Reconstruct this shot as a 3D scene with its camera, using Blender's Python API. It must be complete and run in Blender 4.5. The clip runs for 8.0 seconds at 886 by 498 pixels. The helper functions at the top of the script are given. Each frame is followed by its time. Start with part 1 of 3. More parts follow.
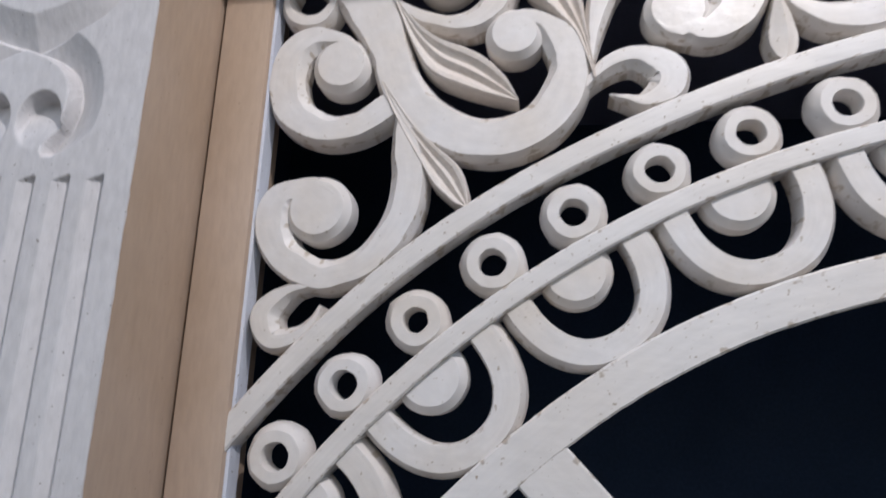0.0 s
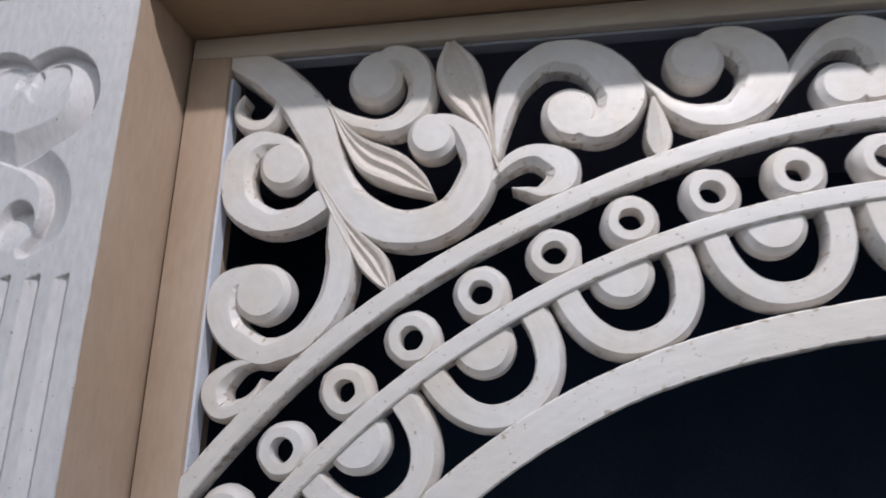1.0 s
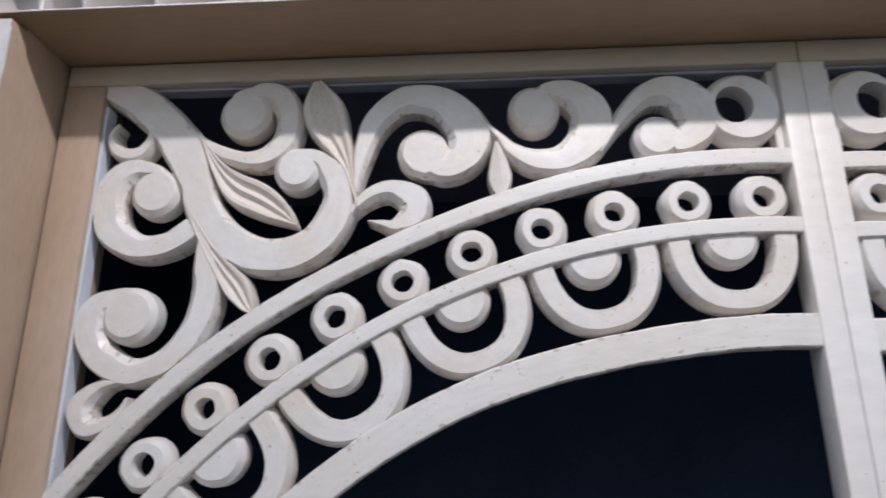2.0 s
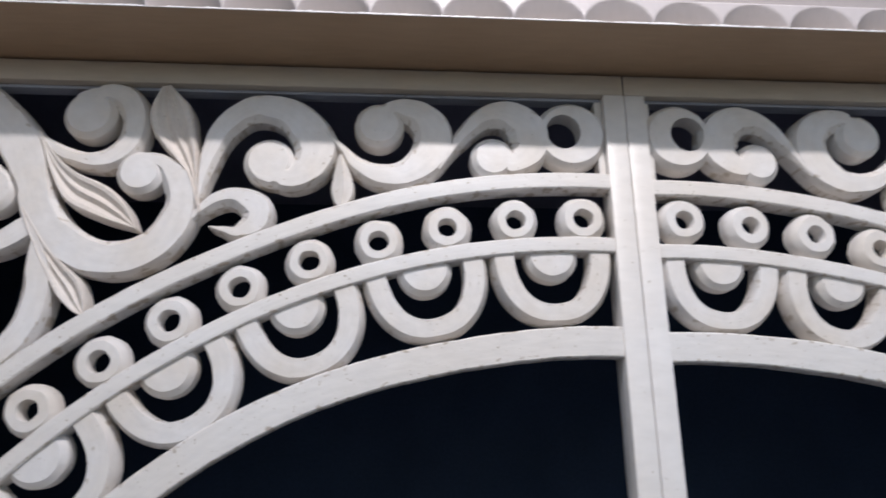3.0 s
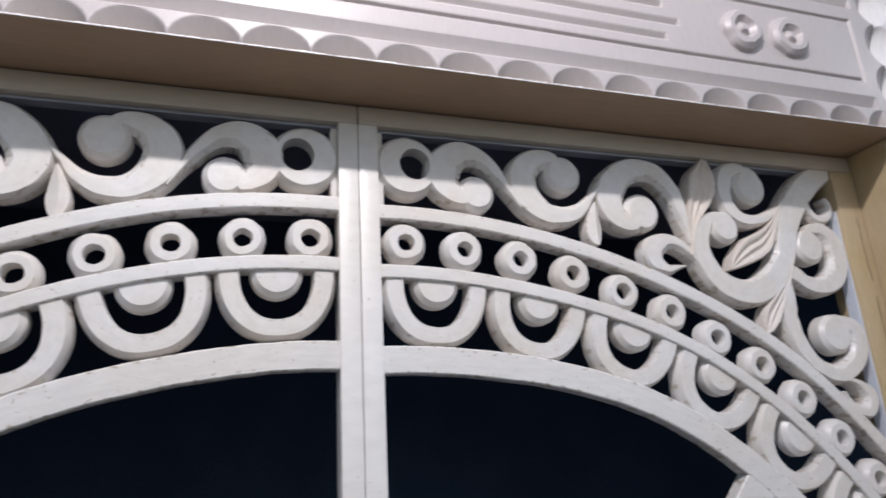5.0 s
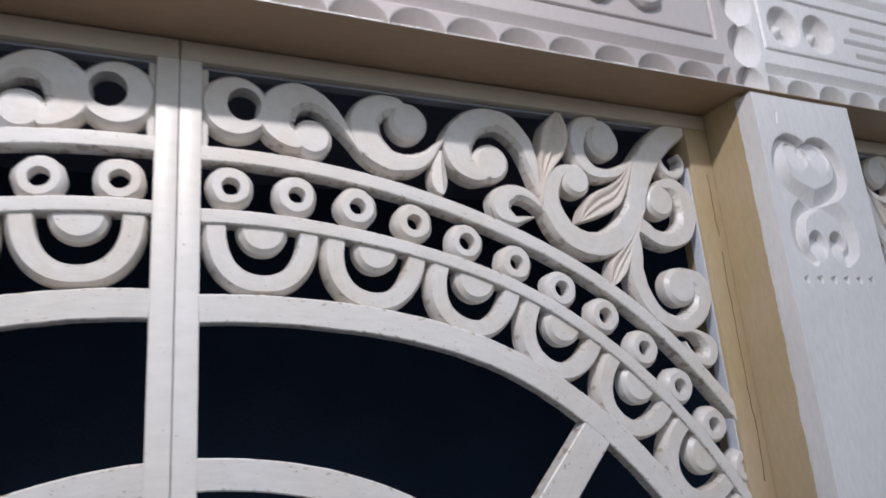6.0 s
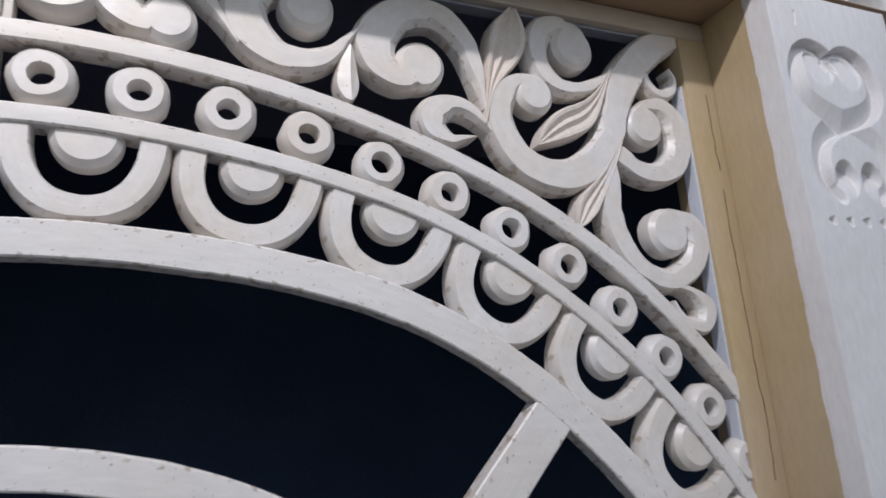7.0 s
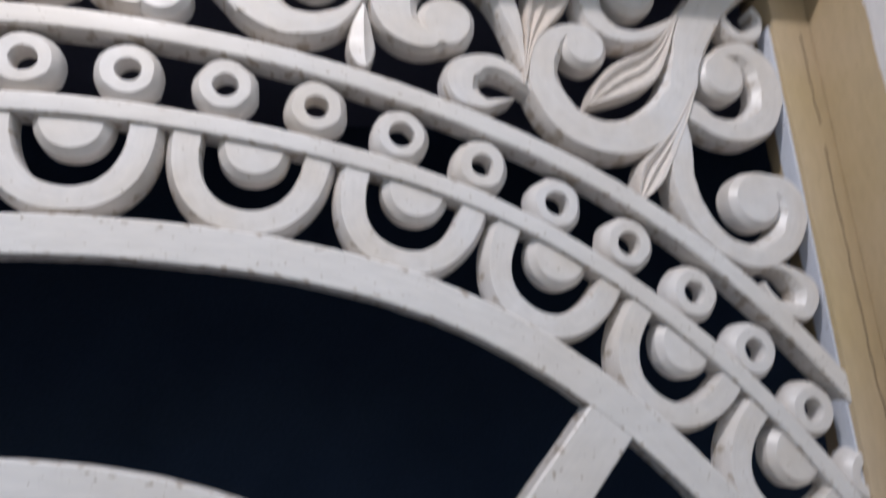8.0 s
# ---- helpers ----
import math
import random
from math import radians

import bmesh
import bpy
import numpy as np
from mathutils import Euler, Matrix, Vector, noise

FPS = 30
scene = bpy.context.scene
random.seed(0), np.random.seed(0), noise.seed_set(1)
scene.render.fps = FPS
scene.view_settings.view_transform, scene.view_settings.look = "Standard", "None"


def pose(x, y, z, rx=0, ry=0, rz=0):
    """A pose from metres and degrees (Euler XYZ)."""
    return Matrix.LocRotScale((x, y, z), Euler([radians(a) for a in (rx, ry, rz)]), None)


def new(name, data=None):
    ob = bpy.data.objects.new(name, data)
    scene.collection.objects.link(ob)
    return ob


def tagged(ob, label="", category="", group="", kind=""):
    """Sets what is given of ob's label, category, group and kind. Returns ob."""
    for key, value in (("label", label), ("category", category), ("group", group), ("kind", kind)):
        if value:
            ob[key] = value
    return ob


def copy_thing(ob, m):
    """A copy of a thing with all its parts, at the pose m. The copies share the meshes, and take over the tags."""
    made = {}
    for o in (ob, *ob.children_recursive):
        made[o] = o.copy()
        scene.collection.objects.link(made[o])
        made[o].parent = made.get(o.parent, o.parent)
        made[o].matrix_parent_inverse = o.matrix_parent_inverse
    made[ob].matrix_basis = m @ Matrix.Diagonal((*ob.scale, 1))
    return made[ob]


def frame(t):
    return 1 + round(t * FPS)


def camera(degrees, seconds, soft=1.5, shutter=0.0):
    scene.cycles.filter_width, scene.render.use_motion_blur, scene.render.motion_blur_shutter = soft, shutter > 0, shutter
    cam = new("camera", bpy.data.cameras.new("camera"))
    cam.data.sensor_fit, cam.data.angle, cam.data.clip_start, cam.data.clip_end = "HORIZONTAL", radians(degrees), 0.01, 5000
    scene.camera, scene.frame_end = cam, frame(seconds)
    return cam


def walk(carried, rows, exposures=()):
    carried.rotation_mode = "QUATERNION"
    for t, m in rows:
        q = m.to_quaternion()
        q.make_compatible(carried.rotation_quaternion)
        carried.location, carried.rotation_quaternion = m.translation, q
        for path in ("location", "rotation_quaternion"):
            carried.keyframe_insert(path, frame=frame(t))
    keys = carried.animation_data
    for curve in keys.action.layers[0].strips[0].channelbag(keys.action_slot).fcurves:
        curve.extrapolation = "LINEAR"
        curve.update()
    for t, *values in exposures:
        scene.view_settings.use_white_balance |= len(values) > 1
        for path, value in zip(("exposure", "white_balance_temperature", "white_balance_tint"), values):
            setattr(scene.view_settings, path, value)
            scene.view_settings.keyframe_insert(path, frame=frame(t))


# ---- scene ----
# ---- camera ----
cam = camera(66.43, 8.0, soft=1.7, shutter=0.5)
ROWS = [
    (0.0, -0.6410, -0.6547, 1.7500, 9.25, 13.87, 2.25),
    (0.5, -0.6060, -0.6970, 1.7616, 9.08, 16.01, 1.45),
    (1.0, -0.5372, -0.7474, 1.7668, 9.46, 17.43, 0.81),
    (1.2, -0.5240, -0.7722, 1.7830, 7.96, 16.94, 0.11),
    (2.3, -0.4014, -0.8384, 1.7813, 1.43, 17.25, -0.29),
    (2.5, -0.3805, -0.8504, 1.7891, -0.01, 16.63, -0.44),
    (3.0, -0.3307, -0.8688, 1.7842, -4.13, 17.00, -0.57),
    (3.5, -0.2871, -0.8915, 1.7783, -7.54, 17.62, -1.11),
    (4.0, -0.2430, -0.9166, 1.7728, -10.85, 18.35, -2.05),
    (4.2, -0.2375, -0.9270, 1.7841, -12.70, 17.64, -2.31),
    (5.3, -0.1577, -0.9629, 1.7704, -20.79, 17.37, -3.56),
    (5.5, -0.1266, -0.9761, 1.7768, -22.31, 16.47, -3.52),
    (5.7, -0.0878, -0.9748, 1.7366, -24.49, 16.75, -4.28),
    (6.0, -0.0401, -0.9521, 1.7348, -24.77, 14.93, -4.73),
    (6.2, -0.0073, -0.9027, 1.6937, -26.26, 16.09, -5.23),
    (6.5, 0.0851, -0.8371, 1.7128, -24.59, 13.47, -4.05),
    (7.0, 0.1874, -0.7440, 1.7143, -23.88, 14.19, -4.34),
    (7.2, 0.2146, -0.7085, 1.7317, -22.46, 15.99, -3.99),
    (7.5, 0.2731, -0.6855, 1.7459, -17.70, 17.42, -3.52),
    (7.7, 0.2609, -0.6673, 1.7510, -18.62, 17.59, -4.22),
    (8.0, 0.3016, -0.6695, 1.7287, -14.99, 13.86, -4.28),
]
walk(cam, [(t, pose(x, y, z, 90 + pitch, 0, yaw) @ pose(0, 0, 0, 0, 0, roll)) for t, x, y, z, yaw, pitch, roll in ROWS],
     exposures=[(0.0, -0.06), (1.0, -0.05), (2.5, 0.0), (4.0, 0.0), (5.5, 0.0), (6.5, -0.07), (8.0, -0.07)])

# ---- light: a porch lamp in front of the doors, an added fill light, and a clear sky around ----
world = bpy.data.worlds.new("sky")
scene.world = world
world.use_nodes = True
wn = world.node_tree
sky = wn.nodes.new("ShaderNodeTexSky")
sky.sky_type, sky.sun_disc = "NISHITA", False
sky.sun_elevation, sky.sun_rotation = radians(43), radians(180)
wn.links.new(sky.outputs[0], wn.nodes["Background"].inputs[0])
wn.nodes["Background"].inputs[1].default_value = 0.112

lamp_data = bpy.data.lights.new("porch_lamp", "POINT")
lamp_data.energy, lamp_data.shadow_soft_size, lamp_data.color = 69.0, 0.025, (1.0, 0.96, 0.99)
lamp = new("porch_lamp", lamp_data)
lamp.location = (-0.12, -0.93, 3.067)
# Unseen fill light, added to brighten the pilaster and frieze on the right.
fill_data = bpy.data.lights.new("side_fill_light", "POINT")
fill_data.energy, fill_data.shadow_soft_size, fill_data.color = 7.5, 0.03, (0.97, 0.96, 1.0)
fill_light = new("side_fill_light", fill_data)
fill_light.location = (2.25, -0.93, 3.067)


# ---- materials ----
def material(name, base, rough=0.5, vary=0.06, tint=(1, 1, 1), grain=(1, 1, 1), bump=0.15, specks=0.0, speck_colour=(0.12, 0.10, 0.08), patch=4.0, fine=140.0, worn=False):
    """Painted or bare wood: a base colour, broad patches towards a tint, fine grain, pits and specks."""
    mat = bpy.data.materials.new(name)
    mat.use_nodes = True
    nt = mat.node_tree
    n, link = nt.nodes.new, nt.links.new
    bsdf = nt.nodes["Principled BSDF"]
    co = n("ShaderNodeTexCoord")
    mp = n("ShaderNodeMapping")
    mp.inputs["Scale"].default_value = grain
    link(co.outputs["Object"], mp.inputs[0])
    broad = n("ShaderNodeTexNoise")
    broad.inputs["Scale"].default_value, broad.inputs["Detail"].default_value = patch, 5
    link(co.outputs["Object"], broad.inputs["Vector"])
    small = n("ShaderNodeTexNoise")
    small.inputs["Scale"].default_value, small.inputs["Detail"].default_value = fine, 6
    link(mp.outputs[0], small.inputs["Vector"])
    ramp = n("ShaderNodeMapRange")
    ramp.inputs[1].default_value, ramp.inputs[2].default_value = 0.35, 0.7
    link(broad.outputs["Fac"], ramp.inputs[0])
    mix = n("ShaderNodeMix")
    mix.data_type = "RGBA"
    mix.inputs[6].default_value = (*base, 1)
    mix.inputs[7].default_value = (*[b * t for b, t in zip(base, tint)], 1)
    link(ramp.outputs[0], mix.inputs[0])
    hsv = n("ShaderNodeHueSaturation")
    val = n("ShaderNodeMapRange")
    val.inputs[1].default_value, val.inputs[2].default_value = 0.3, 0.7
    val.inputs[3].default_value, val.inputs[4].default_value = 1 - vary, 1 + vary
    link(small.outputs["Fac"], val.inputs[0])
    link(val.outputs[0], hsv.inputs["Value"])
    link(mix.outputs[2], hsv.inputs["Color"])
    colour = hsv.outputs[0]
    if specks:
        vor = n("ShaderNodeTexNoise")
        vor.inputs["Scale"].default_value, vor.inputs["Detail"].default_value = 230, 2
        link(co.outputs["Object"], vor.inputs["Vector"])
        cut = n("ShaderNodeMapRange")
        cut.inputs[1].default_value, cut.inputs[2].default_value = 0.76 - specks, 0.80 - specks
        link(vor.outputs["Fac"], cut.inputs[0])
        dot = n("ShaderNodeMix")
        dot.data_type = "RGBA"
        dot.inputs[7].default_value = (*speck_colour, 1)
        link(cut.outputs[0], dot.inputs[0])
        link(colour, dot.inputs[6])
        colour = dot.outputs[2]
    if worn:
        streak_map = n("ShaderNodeMapping")
        streak_map.inputs["Scale"].default_value = (14, 2.2, 1)
        link(co.outputs["UV"], streak_map.inputs[0])
        streak = n("ShaderNodeTexNoise")
        streak.inputs["Scale"].default_value, streak.inputs["Detail"].default_value = 1.6, 5
        link(streak_map.outputs[0], streak.inputs["Vector"])
        tone = n("ShaderNodeMapRange")
        tone.inputs[1].default_value, tone.inputs[2].default_value = 0.3, 0.7
        tone.inputs[3].default_value, tone.inputs[4].default_value = 0.955, 1.03
        link(streak.outputs["Fac"], tone.inputs[0])
        brushed = n("ShaderNodeHueSaturation")
        link(tone.outputs[0], brushed.inputs["Value"])
        link(colour, brushed.inputs["Color"])
        chip_map = n("ShaderNodeMapping")
        chip_map.inputs["Scale"].default_value = (75, 2.2, 1)
        link(co.outputs["UV"], chip_map.inputs[0])
        chip = n("ShaderNodeTexNoise")
        chip.inputs["Scale"].default_value, chip.inputs["Detail"].default_value = 1.0, 3
        link(chip_map.outputs[0], chip.inputs["Vector"])
        split = n("ShaderNodeSeparateXYZ")
        link(co.outputs["UV"], split.inputs[0])
        side_of = n("ShaderNodeMath")
        side_of.operation = "ABSOLUTE"
        link(split.outputs[1], side_of.inputs[0])
        rim = n("ShaderNodeMapRange")
        rim.inputs[1].default_value, rim.inputs[2].default_value = 0.55, 0.92
        rim.inputs[3].default_value, rim.inputs[4].default_value = 0.0, 0.17
        link(side_of.outputs[0], rim.inputs[0])
        both = n("ShaderNodeMath")
        link(chip.outputs["Fac"], both.inputs[0])
        link(rim.outputs[0], both.inputs[1])
        bite = n("ShaderNodeMapRange")
        bite.inputs[1].default_value, bite.inputs[2].default_value = 0.71, 0.78
        bite.inputs[3].default_value, bite.inputs[4].default_value = 0.0, 0.75
        link(both.outputs[0], bite.inputs[0])
        wear = n("ShaderNodeMix")
        wear.data_type = "RGBA"
        wear.inputs[7].default_value = (*speck_colour, 1)
        link(bite.outputs[0], wear.inputs[0])
        link(brushed.outputs[0], wear.inputs[6])
        colour = wear.outputs[2]
    link(colour, bsdf.inputs["Base Color"])
    rr = n("ShaderNodeMapRange")
    rr.inputs[3].default_value, rr.inputs[4].default_value = rough - 0.1, rough + 0.12
    link(broad.outputs["Fac"], rr.inputs[0])
    link(rr.outputs[0], bsdf.inputs["Roughness"])
    bp = n("ShaderNodeBump")
    bp.inputs["Strength"].default_value, bp.inputs["Distance"].default_value = bump, 0.004
    link(small.outputs["Fac"], bp.inputs["Height"])
    link(bp.outputs[0], bsdf.inputs["Normal"])
    return mat


WHITE = material("white_paint", (0.73, 0.705, 0.69), 0.36, 0.045, (0.93, 0.875, 0.80), (1, 1, 1), 0.16, 0.05, (0.40, 0.33, 0.25), patch=11.0, fine=60, worn=True)
WHITE_RAIL = material("white_paint_rails", (0.73, 0.708, 0.69), 0.38, 0.04, (0.95, 0.91, 0.86), (0.35, 1, 1), 0.13, 0.060, (0.36, 0.29, 0.22), fine=80, worn=True)
# Frieze white darkened in its colour for the weaker light falling there.
WHITE_BOARD = material("dimmed_white_boards", (0.505, 0.462, 0.457), 0.38, 0.03, (0.95, 0.94, 0.93), (1, 1, 0.3), 0.06, 0.03, (0.35, 0.32, 0.30))
WHITE_PILASTER = material("white_paint_pilasters", (0.68, 0.66, 0.66), 0.56, 0.07, (0.88, 0.87, 0.86), (1, 1, 0.4), 0.16, 0.055, (0.35, 0.32, 0.30))
# Brighter copy of the white: stronger light on the right boards put into colour.
WHITE_BRIGHT = material("bright_white_paint", (0.745, 0.727, 0.727), 0.45, 0.05, (0.92, 0.91, 0.90), (1, 1, 0.3), 0.07, 0.035, (0.42, 0.40, 0.38))
CREAM = material("cream_carving", (0.71, 0.665, 0.62), 0.5, 0.06, (0.95, 0.90, 0.86), (1, 1, 1), 0.3, 0.03, (0.35, 0.27, 0.2))
LINING = material("pale_blue_white_lining", (0.70, 0.73, 0.80), 0.5, 0.05, (0.85, 0.86, 0.9), (1, 1, 0.2), 0.2, 0.06)
HEAD_CREAM = material("dull_cream_paint", (0.50, 0.45, 0.385), 0.5, 0.05, (0.92, 0.9, 0.86), (0.2, 1, 1), 0.2, 0.02, (0.25, 0.2, 0.15))
BEIGE = material("beige_paint", (0.485, 0.378, 0.252), 0.5, 0.05, (0.93, 0.91, 0.72), (1, 1, 0.3), 0.14, 0.03, (0.25, 0.18, 0.12))
# Darker copy of the bluish lining, with the top rail's shadow in its colour.
SHADED_LINING = material("shaded_blue_lining", (0.36, 0.38, 0.44), 0.6, 0.08, (0.6, 0.6, 0.62), (0.2, 1, 1), 0.2, 0.06)
# Added low ceiling: the dimness of the upper gaps is put into its blue.
CEILING = material("gap_tone_ceiling", (0.13, 0.135, 0.20), 0.8, 0.1, (0.85, 0.85, 0.85), bump=0.05)
# Pinker copy of the beige, with the left side's warm cast in its colour.
BEIGE_WARM = material("beige_with_warm_cast", (0.455, 0.345, 0.265), 0.5, 0.05, (0.90, 0.865, 0.80), (1, 1, 0.3), 0.14, 0.03, (0.25, 0.18, 0.12), patch=5.0)
# Unseen floor, made pale to reflect lamp light up to the room's ceiling.
BOUNCE_FLOOR = material("pale_bounce_floor", (0.55, 0.55, 0.58), 0.7, 0.1, (0.8, 0.8, 0.8), bump=0.05)
# Navy of the added room walls: the darkness behind the doors put into colour.
DARK = material("unlit_room_navy", (0.034, 0.052, 0.092), 0.8, 0.1, (0.8, 0.8, 0.8), bump=0.05)
CONCRETE = material("ground_concrete", (0.36, 0.33, 0.30), 0.85, 0.12, (0.8, 0.78, 0.75), fine=60, patch=1.2, bump=0.4)
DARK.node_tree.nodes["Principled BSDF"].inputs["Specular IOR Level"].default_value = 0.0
# Beige of the reveals, its colour browned for the shade under the lintel.
SOFFIT = material("shaded_soffit_beige", (0.33, 0.228, 0.142), 0.5, 0.06, (0.86, 0.84, 0.82), (0.15, 1, 1), 0.2)
BROWN = material("dark_brown_wood", (0.06, 0.035, 0.022), 0.6, 0.15, (0.7, 0.7, 0.7), (0.1, 1, 1), 0.3)


# ---- mesh helpers ----
def mesh_object(name, bm, mat, parent=None, label="", smooth=True):
    """One bmesh as one mesh object, under a thing or alone."""
    bmesh.ops.recalc_face_normals(bm, faces=bm.faces[:])
    me = bpy.data.meshes.new(name)
    bm.to_mesh(me)
    bm.free()
    me.materials.append(mat)
    if smooth:
        for p in me.polygons:
            p.use_smooth = True
        me.set_sharp_from_angle(angle=radians(28))
    ob = new(name, me)
    if parent:
        ob.parent = parent
        ob.location = -parent.location
    if label:
        ob["label"] = label
    return ob


part = mesh_object


def base(name, x, y, z, label, category, group="", kind=""):
    ob = new(name)
    ob.location = (x, y, z)
    ob.empty_display_size = 0.05
    return tagged(ob, label, category, group, kind)


def box(x0, x1, y0, y1, z0, z1, bevel=0.0, bm=None):
    bm = bm or bmesh.new()
    made = bmesh.ops.create_cube(bm, size=1.0)["verts"]
    for v in made:
        v.co = Vector(((x0 + x1) / 2 + v.co.x * (x1 - x0), (y0 + y1) / 2 + v.co.y * (y1 - y0), (z0 + z1) / 2 + v.co.z * (z1 - z0)))
    if bevel:
        edges = {e for v in made for e in v.link_edges}
        bmesh.ops.bevel(bm, geom=list(edges), offset=bevel, segments=2, profile=0.5, affect="EDGES")
    return bm


def spline(points, per=12):
    """Catmull-Rom through rows of numbers."""
    p = np.array(points, float)
    p = np.vstack([2 * p[0] - p[1], p, 2 * p[-1] - p[-2]])
    out = []
    for k in range(1, len(p) - 2):
        a, b, c, d = p[k - 1:k + 3]
        for u in np.linspace(0, 1, per, endpoint=False):
            out.append(0.5 * (2 * b + (c - a) * u + (2 * a - 5 * b + 4 * c - d) * u * u + (3 * b - a - 3 * c + d) * u ** 3))
    out.append(p[-2])
    return np.array(out)


def ribbon(line, front, back, profile, bm=None, fade=0.018):
    """A carved band along rows of x, z, width. profile: (side -1..1, depth in metres behind the front) from edge to edge."""
    bm = bm or bmesh.new()
    xy, w = line[:, :2], np.maximum(line[:, 2], 0.0012)
    d = np.gradient(xy, axis=0)
    d /= np.linalg.norm(d, axis=1)[:, None] + 1e-9
    nrm = np.stack([-d[:, 1], d[:, 0]], 1)
    loops = []
    for k in range(len(xy)):
        wob = 1 + 0.035 * noise.noise(Vector((xy[k, 0] * 28, xy[k, 1] * 28, front * 50))) + 0.02 * noise.noise(Vector((xy[k, 0] * 110, xy[k, 1] * 110, 3.0))) + 0.016 * noise.noise(Vector((xy[k, 0] * 300, xy[k, 1] * 300, 8.0)))
        row = []
        thin = min(1.0, w[k] / fade)
        for s, depth in profile:
            q = xy[k] + nrm[k] * s * w[k] * 0.5 * wob
            row.append(bm.verts.new((q[0], front + depth * thin, q[1])))
        for s in (profile[-1][0], profile[0][0]):
            q = xy[k] + nrm[k] * s * w[k] * 0.5 * wob
            row.append(bm.verts.new((q[0], back, q[1])))
        loops.append(row)
    n = len(loops[0])
    uv = bm.loops.layers.uv.verify()
    along = np.r_[0, np.cumsum(np.linalg.norm(np.diff(xy, axis=0), axis=1))]
    across = [q for q, _ in profile] + [1.6, -1.6]
    for i, (a, b) in enumerate(zip(loops, loops[1:])):
        for k in range(n):
            j = (k + 1) % n
            face = bm.faces.new((a[k], a[j], b[j], b[k]))
            for corner, place in zip(face.loops, ((i, k), (i, j), (i + 1, j), (i + 1, k))):
                corner[uv].uv = (along[place[0]], across[place[1]])
    bm.faces.new(loops[0])
    bm.faces.new(loops[-1])
    return bm


def chamfered(line, front, back, bm=None, deep=0.0085, sunk=0.016, edge=0.0055, inner=0.006):
    """A scroll band along rows of x, z, width: a flat top, hand-cut chamfers that widen on the inside of a bend, upright sides."""
    bm = bm or bmesh.new()
    xy, w = line[:, :2], np.maximum(line[:, 2], 0.0012)
    d = np.gradient(xy, axis=0)
    d /= np.linalg.norm(d, axis=1)[:, None] + 1e-9
    nrm = np.stack([-d[:, 1], d[:, 0]], 1)
    along = np.r_[0, np.cumsum(np.linalg.norm(np.diff(xy, axis=0), axis=1))]
    bend = np.gradient(np.unwrap(np.arctan2(d[:, 1], d[:, 0])), along + np.arange(len(along)) * 1e-7)
    bend = np.convolve(np.pad(bend, 4, mode="edge"), np.ones(9) / 9, mode="valid")
    across = [-1.6, -1.0, -0.7, 0.0, 0.7, 1.0, 1.6, 1.6, -1.6]
    loops = []
    for k in range(len(xy)):
        x, z = xy[k]
        half = 0.5 * w[k] * (1 + 0.03 * noise.noise(Vector((x * 28, z * 28, front * 50))) + 0.015 * noise.noise(Vector((x * 110, z * 110, 3.0))))
        scale = min(1.0, w[k] / 0.022)
        cut = []
        for s in (-1, 1):
            c = edge + inner * min(1.0, max(0.0, s * bend[k] * 0.045))
            c *= 1 + 0.30 * noise.noise(Vector((x * 45, z * 45, s * 7.0)))
            cut.append(min(c, 0.62 * half))
        fall = deep * scale * (1 + 0.15 * noise.noise(Vector((x * 60, z * 60, 1.0))))
        rows = [(-half, sunk * scale), (-half + 0.0008, fall), (-half + cut[0], 0.0), (0.0, -0.0004), (half - cut[1], 0.0), (half - 0.0008, fall), (half, sunk * scale)]
        row = [bm.verts.new((x + nrm[k, 0] * q, front + dep, z + nrm[k, 1] * q)) for q, dep in rows]
        for q in (half, -half):
            row.append(bm.verts.new((x + nrm[k, 0] * q, back, z + nrm[k, 1] * q)))
        loops.append(row)
    uv = bm.loops.layers.uv.verify()
    n = len(loops[0])
    for i, (a, b) in enumerate(zip(loops, loops[1:])):
        for k in range(n):
            j = (k + 1) % n
            face = bm.faces.new((a[k], a[j], b[j], b[k]))
            for corner, place in zip(face.loops, ((i, k), (i, j), (i + 1, j), (i + 1, k))):
                corner[uv].uv = (along[place[0]], across[place[1]])
    bm.faces.new(loops[0])
    bm.faces.new(loops[-1])
    return bm


def flat_profile(width, bevel=0.0035, depth=0.003):
    s = 1 - 2 * bevel / max(width, 0.01)
    return [(-1, depth), (-s, 0.0), (0, -0.0004), (s, 0.0), (1, depth)]


def turned(cx, cz, rows, bm=None, seg=36, wob=0.02, seed=0.0):
    """A round carved form: rows of (radius, y) from the middle of the front outwards and back, a little uneven."""
    bm = bm or bmesh.new()
    loops = []
    for r, y in rows:
        loop = []
        for k in range(seg):
            a = 2 * math.pi * k / seg
            rr = r * (1 + wob * noise.noise(Vector((math.cos(a) * 1.9 + cx * 31, math.sin(a) * 1.9 + cz * 31, seed + r * 40))))
            loop.append(bm.verts.new((cx + rr * math.cos(a), y, cz + rr * math.sin(a))))
        loops.append(loop)
    for a, b in zip(loops, loops[1:]):
        for k in range(seg):
            bm.faces.new((a[k], a[(k + 1) % seg], b[(k + 1) % seg], b[k]))
    return bm, loops


def disc(cx, cz, r, front, back, bm, bevel=0.006):
    _, loops = turned(cx, cz, [(r * 0.35, front), (r - bevel, front + 0.0004), (r - 0.0012, front + 0.0080), (r, front + 0.013), (r, back)], bm)
    bm.faces.new(loops[0])
    bm.faces.new(loops[-1])
    return bm


